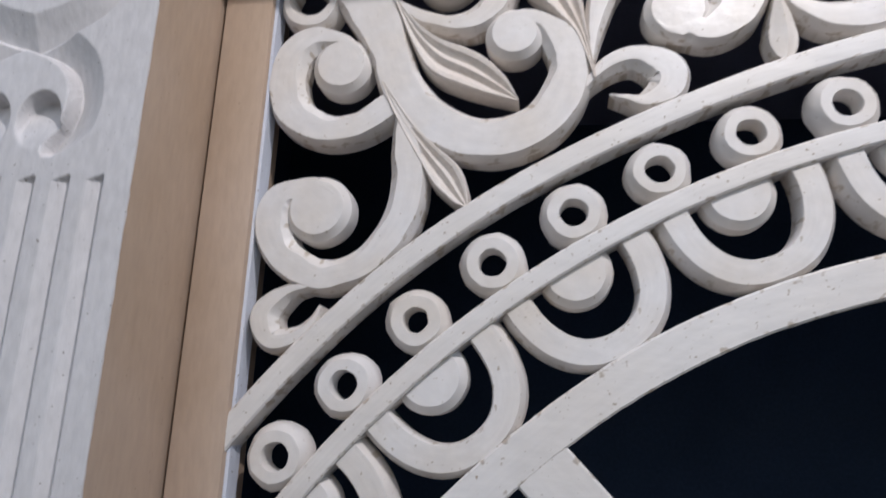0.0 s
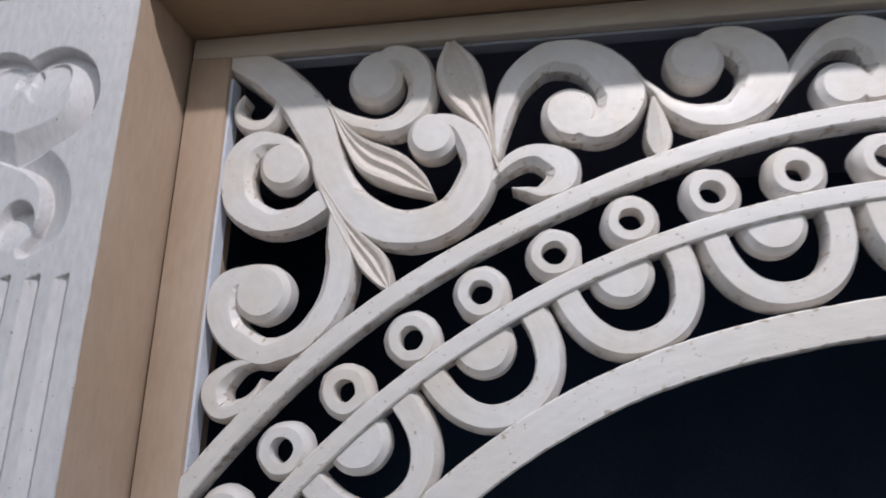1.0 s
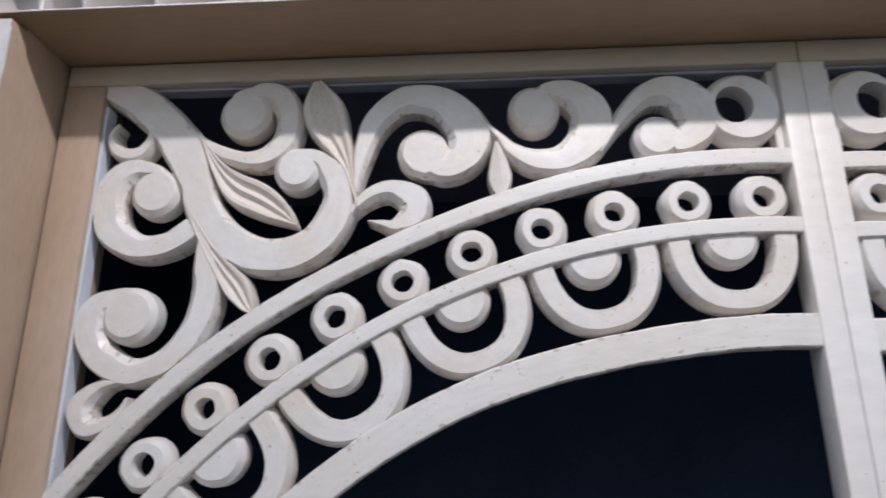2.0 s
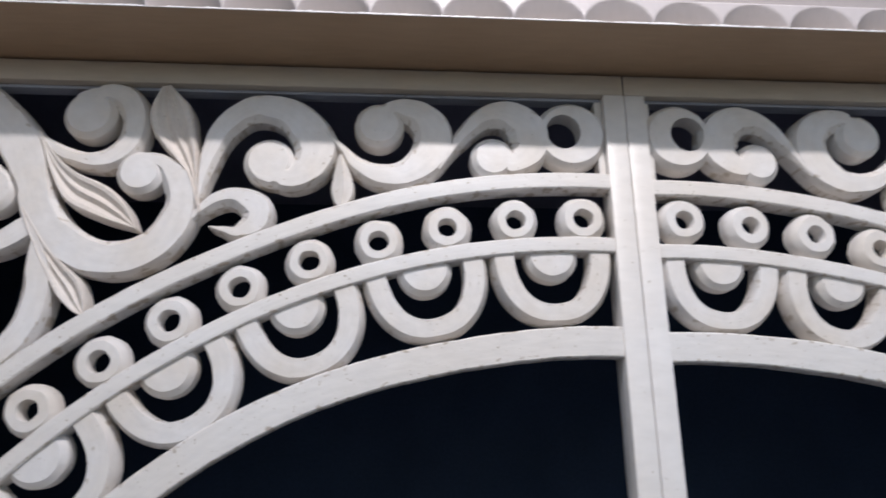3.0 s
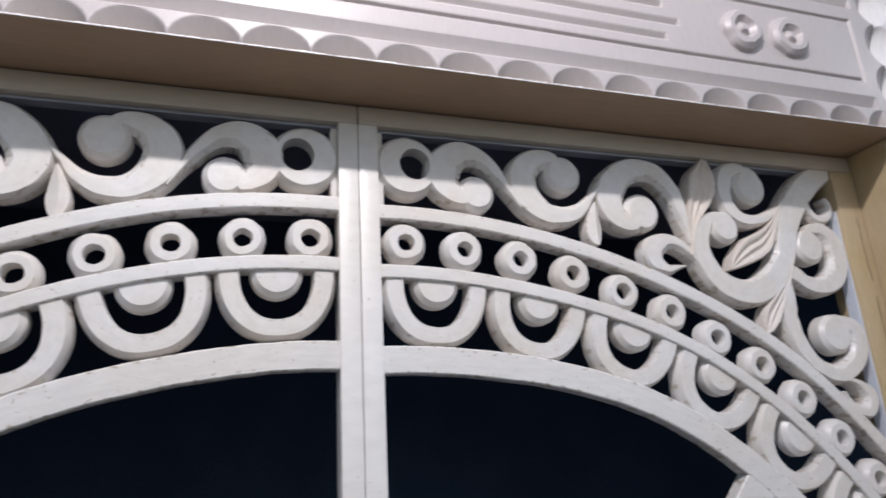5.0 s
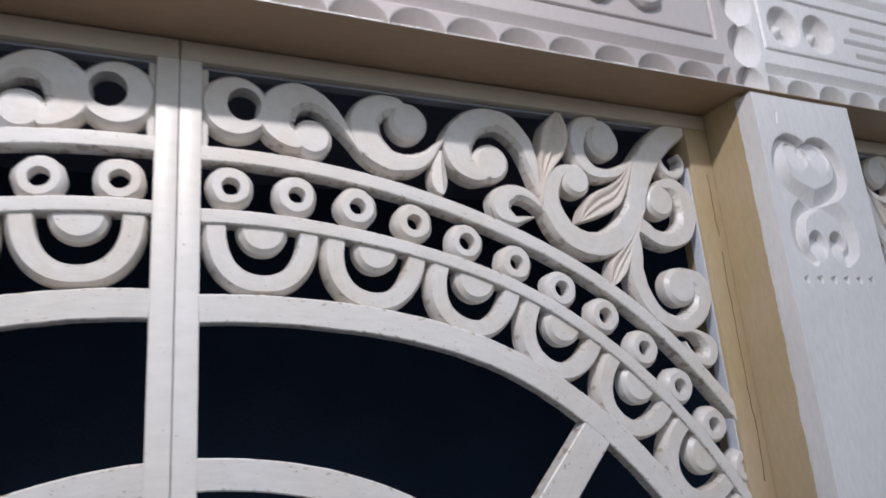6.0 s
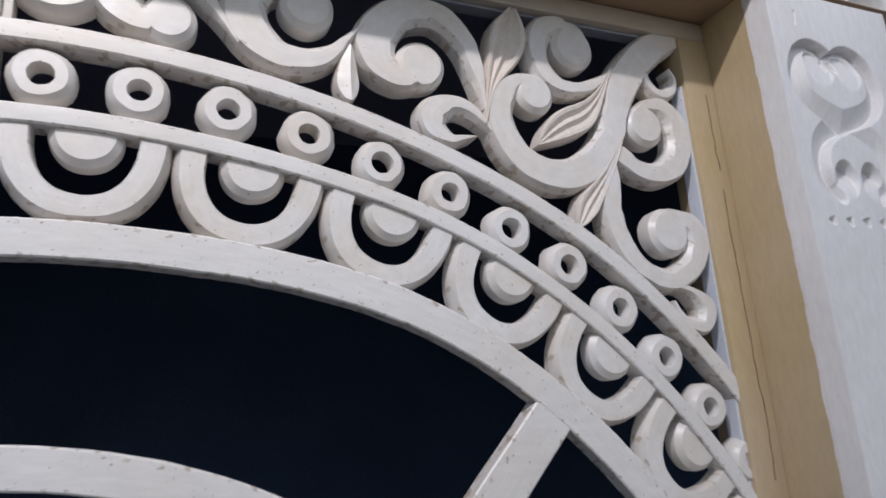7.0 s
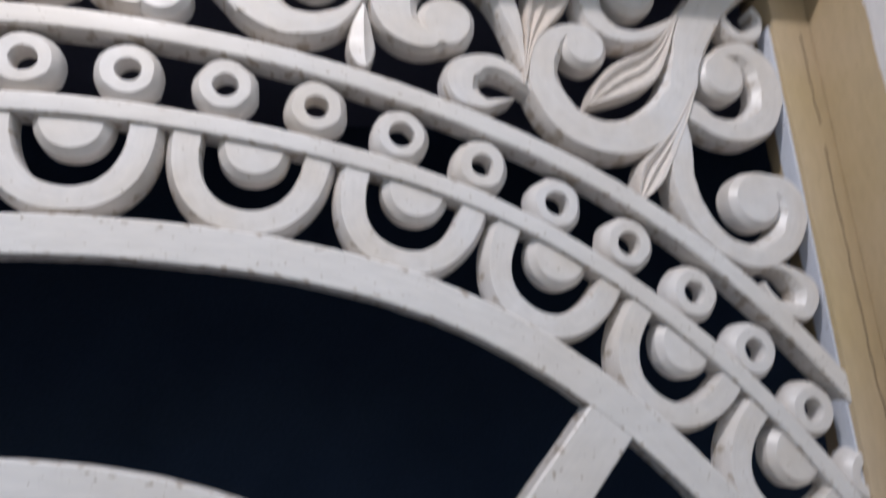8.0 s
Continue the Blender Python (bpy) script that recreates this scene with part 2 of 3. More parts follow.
def ring(cx, cz, r, hole, front, back):
    bm, loops = turned(cx, cz, [(hole, back), (hole, front + 0.002), (hole + 0.001, front), (r - 0.0085, front), (r - 0.0035, front + 0.0055), (r - 0.0005, front + 0.012), (r, back), (hole, back)], wob=0.075, seed=cx * 7, seg=22)
    bmesh.ops.remove_doubles(bm, verts=bm.verts[:], dist=1e-5)
    return bm


# ---- the carved door leaves ----
# x, z and width in millimetres for the leaf on the minus side; the other leaf is its mirror image
SCROLLS = {
    "stem_scroll": ([(-985, 2306, 36), (-943, 2284, 38), (-903, 2261, 47), (-864, 2225, 50), (-834, 2182, 51), (-816, 2139, 41), (-802, 2099, 42), (-774, 2063, 45), (-731, 2038, 44), (-689, 2035, 43), (-649, 2053, 43), (-626, 2086, 42), (-620, 2119, 37), (-630, 2148, 34), (-650, 2169, 22), (-674, 2177, 14), (-694, 2169, 5)], (-679, 2156, 28)),
    "top_scroll": ([(-832, 2222, 3), (-810, 2201, 9), (-781, 2182, 16), (-751, 2174, 18), (-721, 2178, 26), (-698, 2202, 31), (-694, 2235, 31), (-705, 2262, 35), (-727, 2274, 31), (-747, 2273, 21), (-768, 2271, 11), (-779, 2257, 4)], (-756, 2242, 33)),
    "left_scroll": ([(-799, 2088, 22), (-820, 2072, 30), (-850, 2054, 28), (-886, 2051, 31), (-922, 2071, 37), (-936, 2107, 37), (-930, 2142, 36), (-909, 2161, 30), (-883, 2161, 19), (-863, 2153, 11), (-849, 2136, 4)], (-871, 2128, 31)),
    "small_curl": ([(-888, 2232, 8), (-887, 2209, 13), (-900, 2190, 16), (-920, 2186, 16), (-938, 2197, 14), (-943, 2215, 9), (-934, 2231, 3)], None),
    "low_scroll": ([(-801, 2069, 7), (-792, 2025, 29), (-788, 1989, 32), (-794, 1951, 33), (-814, 1916, 31), (-843, 1893, 28), (-881, 1887, 30), (-919, 1908, 32), (-935, 1940, 36), (-929, 1968, 35), (-907, 1980, 25), (-886, 1985, 14), (-866, 1974, 4)], (-885, 1959, 33)),
    "low_curl": ([(-882, 1877, 7), (-911, 1869, 13), (-934, 1846, 26), (-924, 1820, 21), (-897, 1823, 16), (-880, 1838, 10), (-872, 1855, 4)], None),
    "sweep_scroll": ([(-598, 2121, 5), (-592, 2171, 18), (-576, 2221, 30), (-544, 2253, 35), (-509, 2258, 39), (-473, 2244, 45), (-446, 2207, 54), (-450, 2174, 48), (-473, 2155, 35), (-498, 2153, 22), (-517, 2151, 11), (-530, 2161, 4)], (-508, 2176, 31)),
    "crescent": ([(-614, 2066, 4), (-604, 2092, 9), (-578, 2117, 17), (-550, 2124, 24), (-522, 2109, 37), (-523, 2087, 33), (-545, 2073, 16), (-564, 2076, 8), (-580, 2079, 2)], None),
    "hook_scroll": ([(-430, 2222, 3), (-407, 2196, 10), (-386, 2173, 19), (-352, 2159, 29), (-315, 2164, 38), (-285, 2193, 49), (-280, 2228, 48), (-299, 2253, 40), (-328, 2262, 29), (-352, 2257, 18), (-370, 2255, 10), (-381, 2242, 3)], (-357, 2235, 31)),
    "heart_scroll": ([(-272, 2168, 3), (-244, 2214, 15), (-209, 2250, 27), (-172, 2257, 42), (-145, 2237, 53), (-142, 2205, 49), (-161, 2186, 36), (-183, 2184, 32), (-205, 2176, 11), (-215, 2184, 4)], (-195, 2188, 28)),
}
FOLIAGE = [
    [(-816, 2213, 2), (-801, 2184, 9), (-783, 2156, 23), (-758, 2130, 44), (-726, 2113, 46), (-697, 2094, 29), (-674, 2075, 2)],
    [(-822, 2103, 2), (-807, 2075, 9), (-789, 2046, 15), (-768, 2018, 26), (-748, 1993, 35), (-733, 1970, 21), (-725, 1958, 2)],
    [(-594, 2098, 2), (-601, 2128, 7), (-609, 2156, 14), (-620, 2183, 33), (-640, 2225, 59), (-650, 2257, 53), (-656, 2287, 12)],
    [(-410, 2186, 4), (-407, 2161, 24), (-406, 2136, 33), (-407, 2117, 20), (-409, 2109, 4)],
]
ARC_X, ARC_Z = -0.078, 1.028
PANEL_TOP, HEAD, EDGE, JAMB = 2.289, 2.323, 0.957, 1.016
REVEAL = -0.127


def arc_point(r, degrees):
    a = radians(degrees)
    return ARC_X + r * math.sin(a), ARC_Z + r * math.cos(a)


# hand-cut rails: degrees from the crown and the radius of the rail's middle, for each side
RAILS = {
    ("outer_rail", -1): [(3, 1.1255), (-12, 1.125), (-20, 1.1185), (-28, 1.1195), (-36, 1.1255), (-52, 1.123)],
    ("outer_rail", 1): [(3, 1.1185), (-5, 1.113), (-12, 1.111), (-20, 1.1115), (-28, 1.118), (-36, 1.126), (-52, 1.123)],
    ("middle_rail", -1): [(3, 1.0315), (-58, 1.0315)],
    ("middle_rail", 1): [(3, 1.0245), (-5, 1.0185), (-14, 1.018), (-20, 1.023), (-26, 1.0305), (-34, 1.0315), (-58, 1.0315)],
    ("inner_rail", -1): [(3, 0.899), (-5, 0.896), (-10, 0.894), (-19, 0.901), (-28, 0.907), (-40, 0.907), (-77, 0.905)],
    ("inner_rail", 1): [(3, 0.892), (-5, 0.888), (-12, 0.892), (-19, 0.900), (-28, 0.910), (-40, 0.910), (-77, 0.905)],
}


def rail_radius(name, side, degrees):
    knots = RAILS[name, side]
    at = [degrees + d for d in (-5, -2.5, 0, 2.5, 5)]
    return float(np.mean(np.interp([-a for a in at], [-k[0] for k in knots], [k[1] for k in knots])))


def arc_line(name, width, start, end, side, steps=240):
    rows = []
    for u in np.linspace(0, 1, steps):
        turn = start + (end - start) * u
        x, z = arc_point(rail_radius(name, side, turn), turn)
        rows.append((x * -side, z, width))
    return np.array(rows)


def mirrored(rows, side):
    out = np.array(rows, float) / 1000
    out[:, 0] *= -side
    return out


def door_leaf(side, label):
    """side -1: the leaf on the minus side; 1: its mirror."""
    leaf = base("door_leaf", side * 0.5, 0.02, 0.0, label, "door", "pair of door leaves", "")
    sgn = -side  # the tables are written for the minus side

    def xs(a, b):
        return (min(side * a, side * b), max(side * a, side * b))

    # stiles and rails of the leaf
    part("top_rail", box(*xs(0.0008, JAMB - 0.0015), -0.004, 0.036, PANEL_TOP, HEAD - 0.002, 0.002), HEAD_CREAM, leaf, "dull cream painted top rail")
    part("outer_stile", box(*xs(EDGE, JAMB - 0.0015 if side < 0 else JAMB + 0.0004), -0.0045, 0.05, 0.02, PANEL_TOP - 0.0005, 0.002), BEIGE if side > 0 else BEIGE_WARM, leaf, "beige painted stile")
    part("meeting_stile", box(*xs(0.0006, 0.031), -0.0045, 0.036, 0.02, PANEL_TOP - 0.0004, 0.0012), WHITE_RAIL, leaf, "white painted meeting stile")
    part("lining", box(*xs(EDGE - 0.004, EDGE - 0.0003), 0.003, 0.026, 1.0, PANEL_TOP - (0.03 if side < 0 else 0.085)), LINING, leaf, "bluish white edge strip")
    part("lining", box(*xs(0.0315, EDGE - 0.006), 0.010, 0.030, PANEL_TOP - 0.005, PANEL_TOP - 0.0006), SHADED_LINING, leaf, "bluish white edge strip")
    part("bead", box(*xs(0.0314, 0.041), 0.008, 0.032, 2.155, PANEL_TOP - 0.006, 0.001), WHITE_RAIL, leaf, "narrow white bead beside the meeting stile")
    part("lower_panel", box(*xs(0.0316, EDGE - 0.0006), 0.004, 0.04, 0.03, 1.0, 0.004), WHITE_RAIL, leaf, "white painted lower panel")

    # three curved rails, the fan rail and the spoke
    for name, w, a, b, front in (("outer_rail", 0.0235, 2.5, -53.2, -0.0025), ("middle_rail", 0.0215, 2.6, -60.5, -0.0025), ("inner_rail", 0.0405, 3.0, -77, -0.002)):
        line = arc_line(name, w, a, b, side)
        part(name, ribbon(line, front, 0.030 if name != "inner_rail" else 0.024, flat_profile(w, 0.002, 0.0018)), WHITE_RAIL, leaf)
    fan = np.array([(side * 0.676 * math.sin(a), ARC_Z + 0.677 * math.cos(a), 0.0415) for a in np.linspace(0.043, 1.45, 50)])
    part("fan_rail", ribbon(fan, -0.002, 0.024, flat_profile(0.0415, 0.002, 0.0018)), WHITE_RAIL, leaf)
    turn = radians(43.6)
    spoke = np.array([(side * r * math.sin(turn), ARC_Z + 0.0 + r * math.cos(turn), 0.058) for r in np.linspace(0.69, 0.952, 8)])
    part("spoke", ribbon(spoke, -0.0012, 0.0235, flat_profile(0.058, 0.002, 0.0018)), WHITE_RAIL, leaf)

    # rings between the outer and middle rails
    for k in range(12):
        x, z = arc_point(1.0695 + (0 if side < 0 else -0.0035 if 0 < k < 5 else 0.0055 if k in (7, 8) else 0), 0.3 - 5.1 * k)
        j = random.uniform
        if abs(x) > 0.99:
            continue
        part("ring", ring(x * sgn, z, 0.0338 + j(-0.0008, 0.0008), 0.0130 + j(-0.0008, 0.0008), 0.0 + j(-0.0008, 0.0008), 0.026), WHITE, leaf)

    # hanging loops and half discs below the middle rail
    for k in range(7):
        mid = -2.3 - 9.87 * k
        ux, uz = math.cos(radians(mid)), -math.sin(radians(mid))
        vx, vz = math.sin(radians(mid)), math.cos(radians(mid))
        ox, oz = arc_point(rail_radius("middle_rail", side, mid) - 0.0095, mid)
        if k < 6:
            bm = disc(ox * sgn - vx * 0.004 * sgn, oz - vz * 0.004, 0.0375, 0.003, 0.028, bmesh.new(), 0.0085)
            for v in bm.verts:  # the upper part is cut off behind the rail
                up = (v.co.x * sgn - ox) * vx + (v.co.z - oz) * vz
                if up > 0.006:
                    v.co.x -= (up - 0.006) * vx * sgn
                    v.co.z -= (up - 0.006) * vz
            part("half_disc", bm, WHITE, leaf)
        rows = []
        for a in np.linspace(-0.06, math.pi + 0.06, 33):
            c, s = math.cos(a), max(math.sin(a), -0.05)
            c = math.copysign(abs(c) ** 0.86, c)
            u, v = -0.0685 * c, -0.0865 * math.copysign(abs(s) ** 0.9, s)
            x, z = ox + ux * u + vx * v, oz + uz * u + vz * v
            rows.append((x * sgn, z, 0.0305 + 0.005 * abs(c)))
        rows = np.array(rows)
        rows = rows[np.abs(rows[:, 0]) < 0.965]
        if len(rows) > 6:
            part("loop", ribbon(rows, 0.0015 + 0.0006 * (k % 2), 0.029, [(q * sgn, d) for q, d in ((-1, 0.017), (-0.82, 0.0065), (-0.58, 0), (0.1, -0.0003), (0.86, 0), (0.95, 0.003), (1, 0.015))][::sgn]), WHITE, leaf)

    # scrolls and leaves above
    for k, (name, (rows, knob)) in enumerate(SCROLLS.items()):
        line = spline(mirrored(rows, side))
        front = 0.0 + 0.0007 * (k % 4)
        line[:, 2] += np.minimum(0.008, line[:, 2] * 0.5)
        bm = chamfered(line, front, 0.031)
        if knob:
            cx, cz, r = (v / 1000 for v in knob)
            disc(cx * sgn, cz, r + 0.0045, front - 0.0004, 0.0305, bm, 0.0085)
        part("scroll" if knob else "curl", bm, WHITE, leaf)
    for k, rows in enumerate(FOLIAGE):
        line = spline(mirrored(rows, side))
        ridged = [(-1, 0.012), (-0.93, 0.003), (-0.82, 0.0), (-0.60, 0.0008), (-0.46, 0.0045), (-0.28, 0.0065), (-0.12, 0.003), (0.0, 0.0012), (0.12, 0.003), (0.28, 0.0065), (0.46, 0.0045), (0.6, 0.0008), (0.82, 0.0), (0.93, 0.003), (1, 0.012)]
        plain = [(-1, 0.013), (-0.86, 0.006), (-0.45, 0.0035), (0.12, 0.0), (0.5, 0.0045), (0.86, 0.007), (1, 0.013)]
        if k == 3:
            part("carved_leaf", ribbon(line, -0.0012, 0.029, plain, fade=0.030), WHITE, leaf, "white carved leaf with a middle ridge")
        else:
            part("carved_leaf", ribbon(line, -0.0012, 0.029, ridged, fade=0.030), CREAM, leaf, "cream grooved carved leaf")
    # ring beside the meeting stile, its hole off centre
    bm, loops = turned(sgn * -0.0800, 2.2265, [(0.0535, 0.03), (0.0535, 0.012), (0.0520, 0.008), (0.0455, 0.0004), (0.027, 0.0)], wob=0.02)
    for k, (v, back) in enumerate(zip(loops[-1], loops[0])):
        a = 2 * math.pi * k / len(loops[-1])
        v.co.x, v.co.z = sgn * -0.092 + 0.0250 * math.cos(a), 2.2300 + 0.0270 * math.sin(a)
    inner = [bm.verts.new((v.co.x, 0.03, v.co.z)) for v in loops[-1]]
    for k in range(len(inner)):
        j = (k + 1) % len(inner)
        bm.faces.new((loops[-1][k], loops[-1][j], inner[j], inner[k]))
        bm.faces.new((inner[k], inner[j], loops[0][j], loops[0][k]))
    part("crescent_ring", bm, WHITE, leaf)
    return leaf


leaf_minus = door_leaf(-1, "closed white door leaf with arched scroll fretwork in a beige frame")
leaf_plus = door_leaf(1, "closed white door leaf, mirrored scroll fretwork, in a beige frame")
next_leaf = copy_thing(leaf_minus, pose(2.306 - 0.5, 0.02, 0.0))
other_leaf = copy_thing(leaf_plus, pose(2.306 + 0.5, 0.02, 0.0))
tagged(other_leaf, "white scroll fretwork door leaf of the next bay", "door", "doors of the next bay")
tagged(next_leaf, "white scroll fretwork door leaf of the next bay", "door", "doors of the next bay")


# ---- carved boards ----
def segment_field(X, Z, line, sided=False):
    """Distance to a polyline over a grid, and on which side of it (1: to the left of its run)."""
    best, turn = np.full(X.shape, 9.0), np.ones(X.shape)
    for (ax, az), (bx, bz) in zip(line, line[1:]):
        dx, dz = bx - ax, bz - az
        u = np.clip(((X - ax) * dx + (Z - az) * dz) / (dx * dx + dz * dz + 1e-12), 0, 1)
        far = np.hypot(X - ax - u * dx, Z - az - u * dz)
        turn = np.where(far < best, np.sign(dx * (Z - az) - dz * (X - ax)), turn)
        best = np.minimum(best, far)
    return (best, turn) if sided else best


def carved_board(name, x0, x1, z0, z1, step, front, back, carve, mat, thing, label="", side_mat=None):
    """A board whose front is carved to the depth that carve(X, Z) gives."""
    xs = np.linspace(x0, x1, int((x1 - x0) / step) + 1)
    zs = np.linspace(z0, z1, int((z1 - z0) / step) + 1)
    X, Z = np.meshgrid(xs, zs)
    D = np.pad(carve(X, Z), 1, mode="edge")
    D = (4 * D[1:-1, 1:-1] + D[:-2, 1:-1] + D[2:, 1:-1] + D[1:-1, :-2] + D[1:-1, 2:]) / 8
    Y = front + D
    nz, nx = X.shape
    co = np.stack([X, Y, Z], -1).reshape(-1, 3)
    faces = []
    for j in range(nz - 1):
        r = j * nx
        faces += [(r + i, r + i + 1, r + nx + i + 1, r + nx + i) for i in range(nx - 1)]
    rim = [i for i in range(nx)] + [j * nx + nx - 1 for j in range(1, nz)] + [(nz - 1) * nx + i for i in range(nx - 2, -1, -1)] + [j * nx for j in range(nz - 2, 0, -1)]
    n0 = len(co)
    co = np.vstack([co, [(co[i][0], back, co[i][2]) for i in rim]])
    m = len(rim)
    faces += [(rim[k], n0 + k, n0 + (k + 1) % m, rim[(k + 1) % m]) for k in range(m)]
    faces.append(tuple(n0 + k for k in range(m - 1, -1, -1)))
    me = bpy.data.meshes.new(name)
    me.from_pydata(co.tolist(), [], faces)
    me.materials.append(mat)
    if side_mat:
        me.materials.append(side_mat)
        for p in me.polygons[(nx - 1) * (nz - 1):]:
            p.material_index = 1
    ob = new(name, me)
    ob.parent, ob.location = thing, -thing.location
    if label:
        ob["label"] = label
    return ob


def heart_carving(X, Z, cx, mirror):
    """A tall figure of two crossing bands, hearts above and below, with four hollow knobs; grooves below it."""
    U = (X - cx) * mirror
    depth = np.zeros(X.shape)
    half = [(0.0, 2.197), (-0.022, 2.213), (-0.047, 2.216), (-0.072, 2.20), (-0.083, 2.168), (-0.072, 2.138), (-0.042, 2.118), (0.0, 2.104), (0.038, 2.088), (0.063, 2.065), (0.073, 2.03), (0.065, 1.996), (0.045, 1.976)]
    for flip in (1, -1):
        line = [(flip * a, b) for a, b, _ in spline([(a, b, 0) for a, b in half], 8)]
        d, turn = segment_field(U, Z, line, True)
        # each band is one slanting cut that twists along its run: deep outside above, deep inside below
        inward = -d * turn * flip
        w = 0.0178 * np.clip((Z - 1.958) / 0.040, 0.12, 1)
        depth = np.maximum(depth, np.where(d < w, 0.0004 + 0.0175 * np.minimum((inward / w + 1) / 1.88, (1 - inward / w) / 0.12), 0))
    for kx, kz, kr, tall in ((-0.031, 2.190, 0.029, 0.034), (0.031, 2.190, 0.029, 0.034), (-0.027, 2.008, 0.023, 0.031), (0.027, 2.008, 0.023, 0.031)):
        r = np.hypot((U - kx) / kr, (Z - kz) / tall)
        ramp = np.clip(((Z - kz) / tall + 1) / 2, 0, 1)
        depth = np.maximum(depth, np.where(r < 1, (0.018 if kz > 2.1 else 0.026) * ramp ** 1.5 * np.clip((1 - r) * 8, 0, 1), 0))
    return depth


def flutes(X, Z, first, count, pitch, top, deep, wide, low=0.0):
    depth = np.zeros(X.shape)
    for k in range(count):
        u = (first + pitch * k - X) / wide
        cut = np.where((u > 0) & (u < 1), deep * (1 - u), 0)
        depth = np.maximum(depth, np.where((Z < top - u * 0.004) & (Z > top - 0.002 - (1 - u) * low if low else True), cut, 0))
    return depth


def pilaster(side, grooves, tag):
    thing = base("pilaster", side * 1.153, REVEAL, 0.0, tag, "pilaster", "carved pilasters")
    cx = side * (1.136 if side > 0 else 1.149)

    def carve(X, Z):
        d = heart_carving(X, Z, cx, side)
        d = np.maximum(d, flutes(X, Z, cx - 0.072 * 1.0, 6, 0.0355, 1.951, 0.008, 0.0165, grooves))
        d = np.maximum(d, np.where((np.abs(X - side * 1.073 - (Z - 2.27) * 0.2) < 0.0018) & (np.abs(Z - 2.268) < 0.013) & (side > 0), 0.0022, 0))
        return d + 0.0008 * np.sin(X * 21 + np.sin(Z * 5)) * np.sin(Z * 13)

    # the right side takes the brightened white in place of stronger light
    paint = WHITE_BRIGHT if side > 0 else WHITE_PILASTER
    a, b = sorted((side * JAMB, side * 1.29))
    carved_board("carved_board", a, b, 1.45, HEAD - 0.009, 0.0018, REVEAL, REVEAL + 0.034, carve, paint, thing, "", BEIGE_WARM if side < 0 else None)
    part("shaft", box(a, b, REVEAL, REVEAL + 0.034, 0.0, 1.449, 0.0), paint, thing)
    a, b = sorted((side * (JAMB + (0.003 if side < 0 else 0.0006)), side * 1.287))
    part("core", box(a, b, REVEAL + 0.0343, 0.06, 0.0, HEAD - 0.001), BEIGE if side > 0 else BEIGE_WARM, thing, "beige painted return of the pilaster")
    return thing


def ragged_edge(name, thing, side, x, y, z0, z1, wide, seed, across_y=False, mat=None, label="uneven lip of white paint", wander=0.0):
    """A thin uneven lip of paint, in short torn runs, along an upright edge."""
    bm = bmesh.new()
    n = int((z1 - z0) / 0.004)
    last, home = None, x
    for k in range(n + 1):
        z = z0 + (z1 - z0) * k / n
        w = wide * max(0.05, 0.7 + 0.35 * noise.noise(Vector((z * 22, seed, 0))) + 0.3 * noise.noise(Vector((z * 110, seed, 5))) + 0.25 * noise.noise(Vector((z * 330, seed, 9))))
        x = home + wander * noise.noise(Vector((z * 11, seed, 2))) + 0.3 * wander * noise.noise(Vector((z * 50, seed, 4)))
        if across_y:
            co = [(x, y, z), (x - side * 0.0009, y, z), (x - side * 0.0007, y + w, z)]
        else:
            co = [(x, y, z), (x, y - 0.0009, z), (x + side * w, y - 0.0007, z)]
        row = [bm.verts.new(c) for c in co]
        if last:
            for a in range(3):
                b = (a + 1) % 3
                bm.faces.new((last[a], last[b], row[b], row[a]))
        last = row
    return part(name, bm, mat or WHITE_PILASTER, thing, label)


left_pilaster = pilaster(-1, 0.0, "white pilaster carved with double heart and deep flutes")
right_pilaster = pilaster(1, 0.011, "white pilaster carved with double heart over small notches")

ragged_edge("paint_edge", right_pilaster, 1, JAMB + 0.0006, REVEAL + 0.0345, 1.3, HEAD - 0.01, 0.006, 3.0, True, WHITE_BRIGHT)
ragged_edge("paint_edge", left_pilaster, -1, -JAMB, REVEAL, 1.46, HEAD - 0.02, 0.0032, 2.0, True, WHITE_PILASTER)

# a hairline crack down one beige stile
for z0, z1, seed in ((2.06, 2.19, 2.0), (1.60, 2.03, 4.0)):
    ragged_edge("crack", leaf_plus, 1, 0.996, -0.0047, z0, z1, 0.0009, seed, False, BROWN, "dark hairline crack", 0.006)

# the frieze board over the doors
frieze = base("frieze", 0.2, REVEAL, HEAD, "white carved frieze with scallops, flutes and medallions", "frieze")


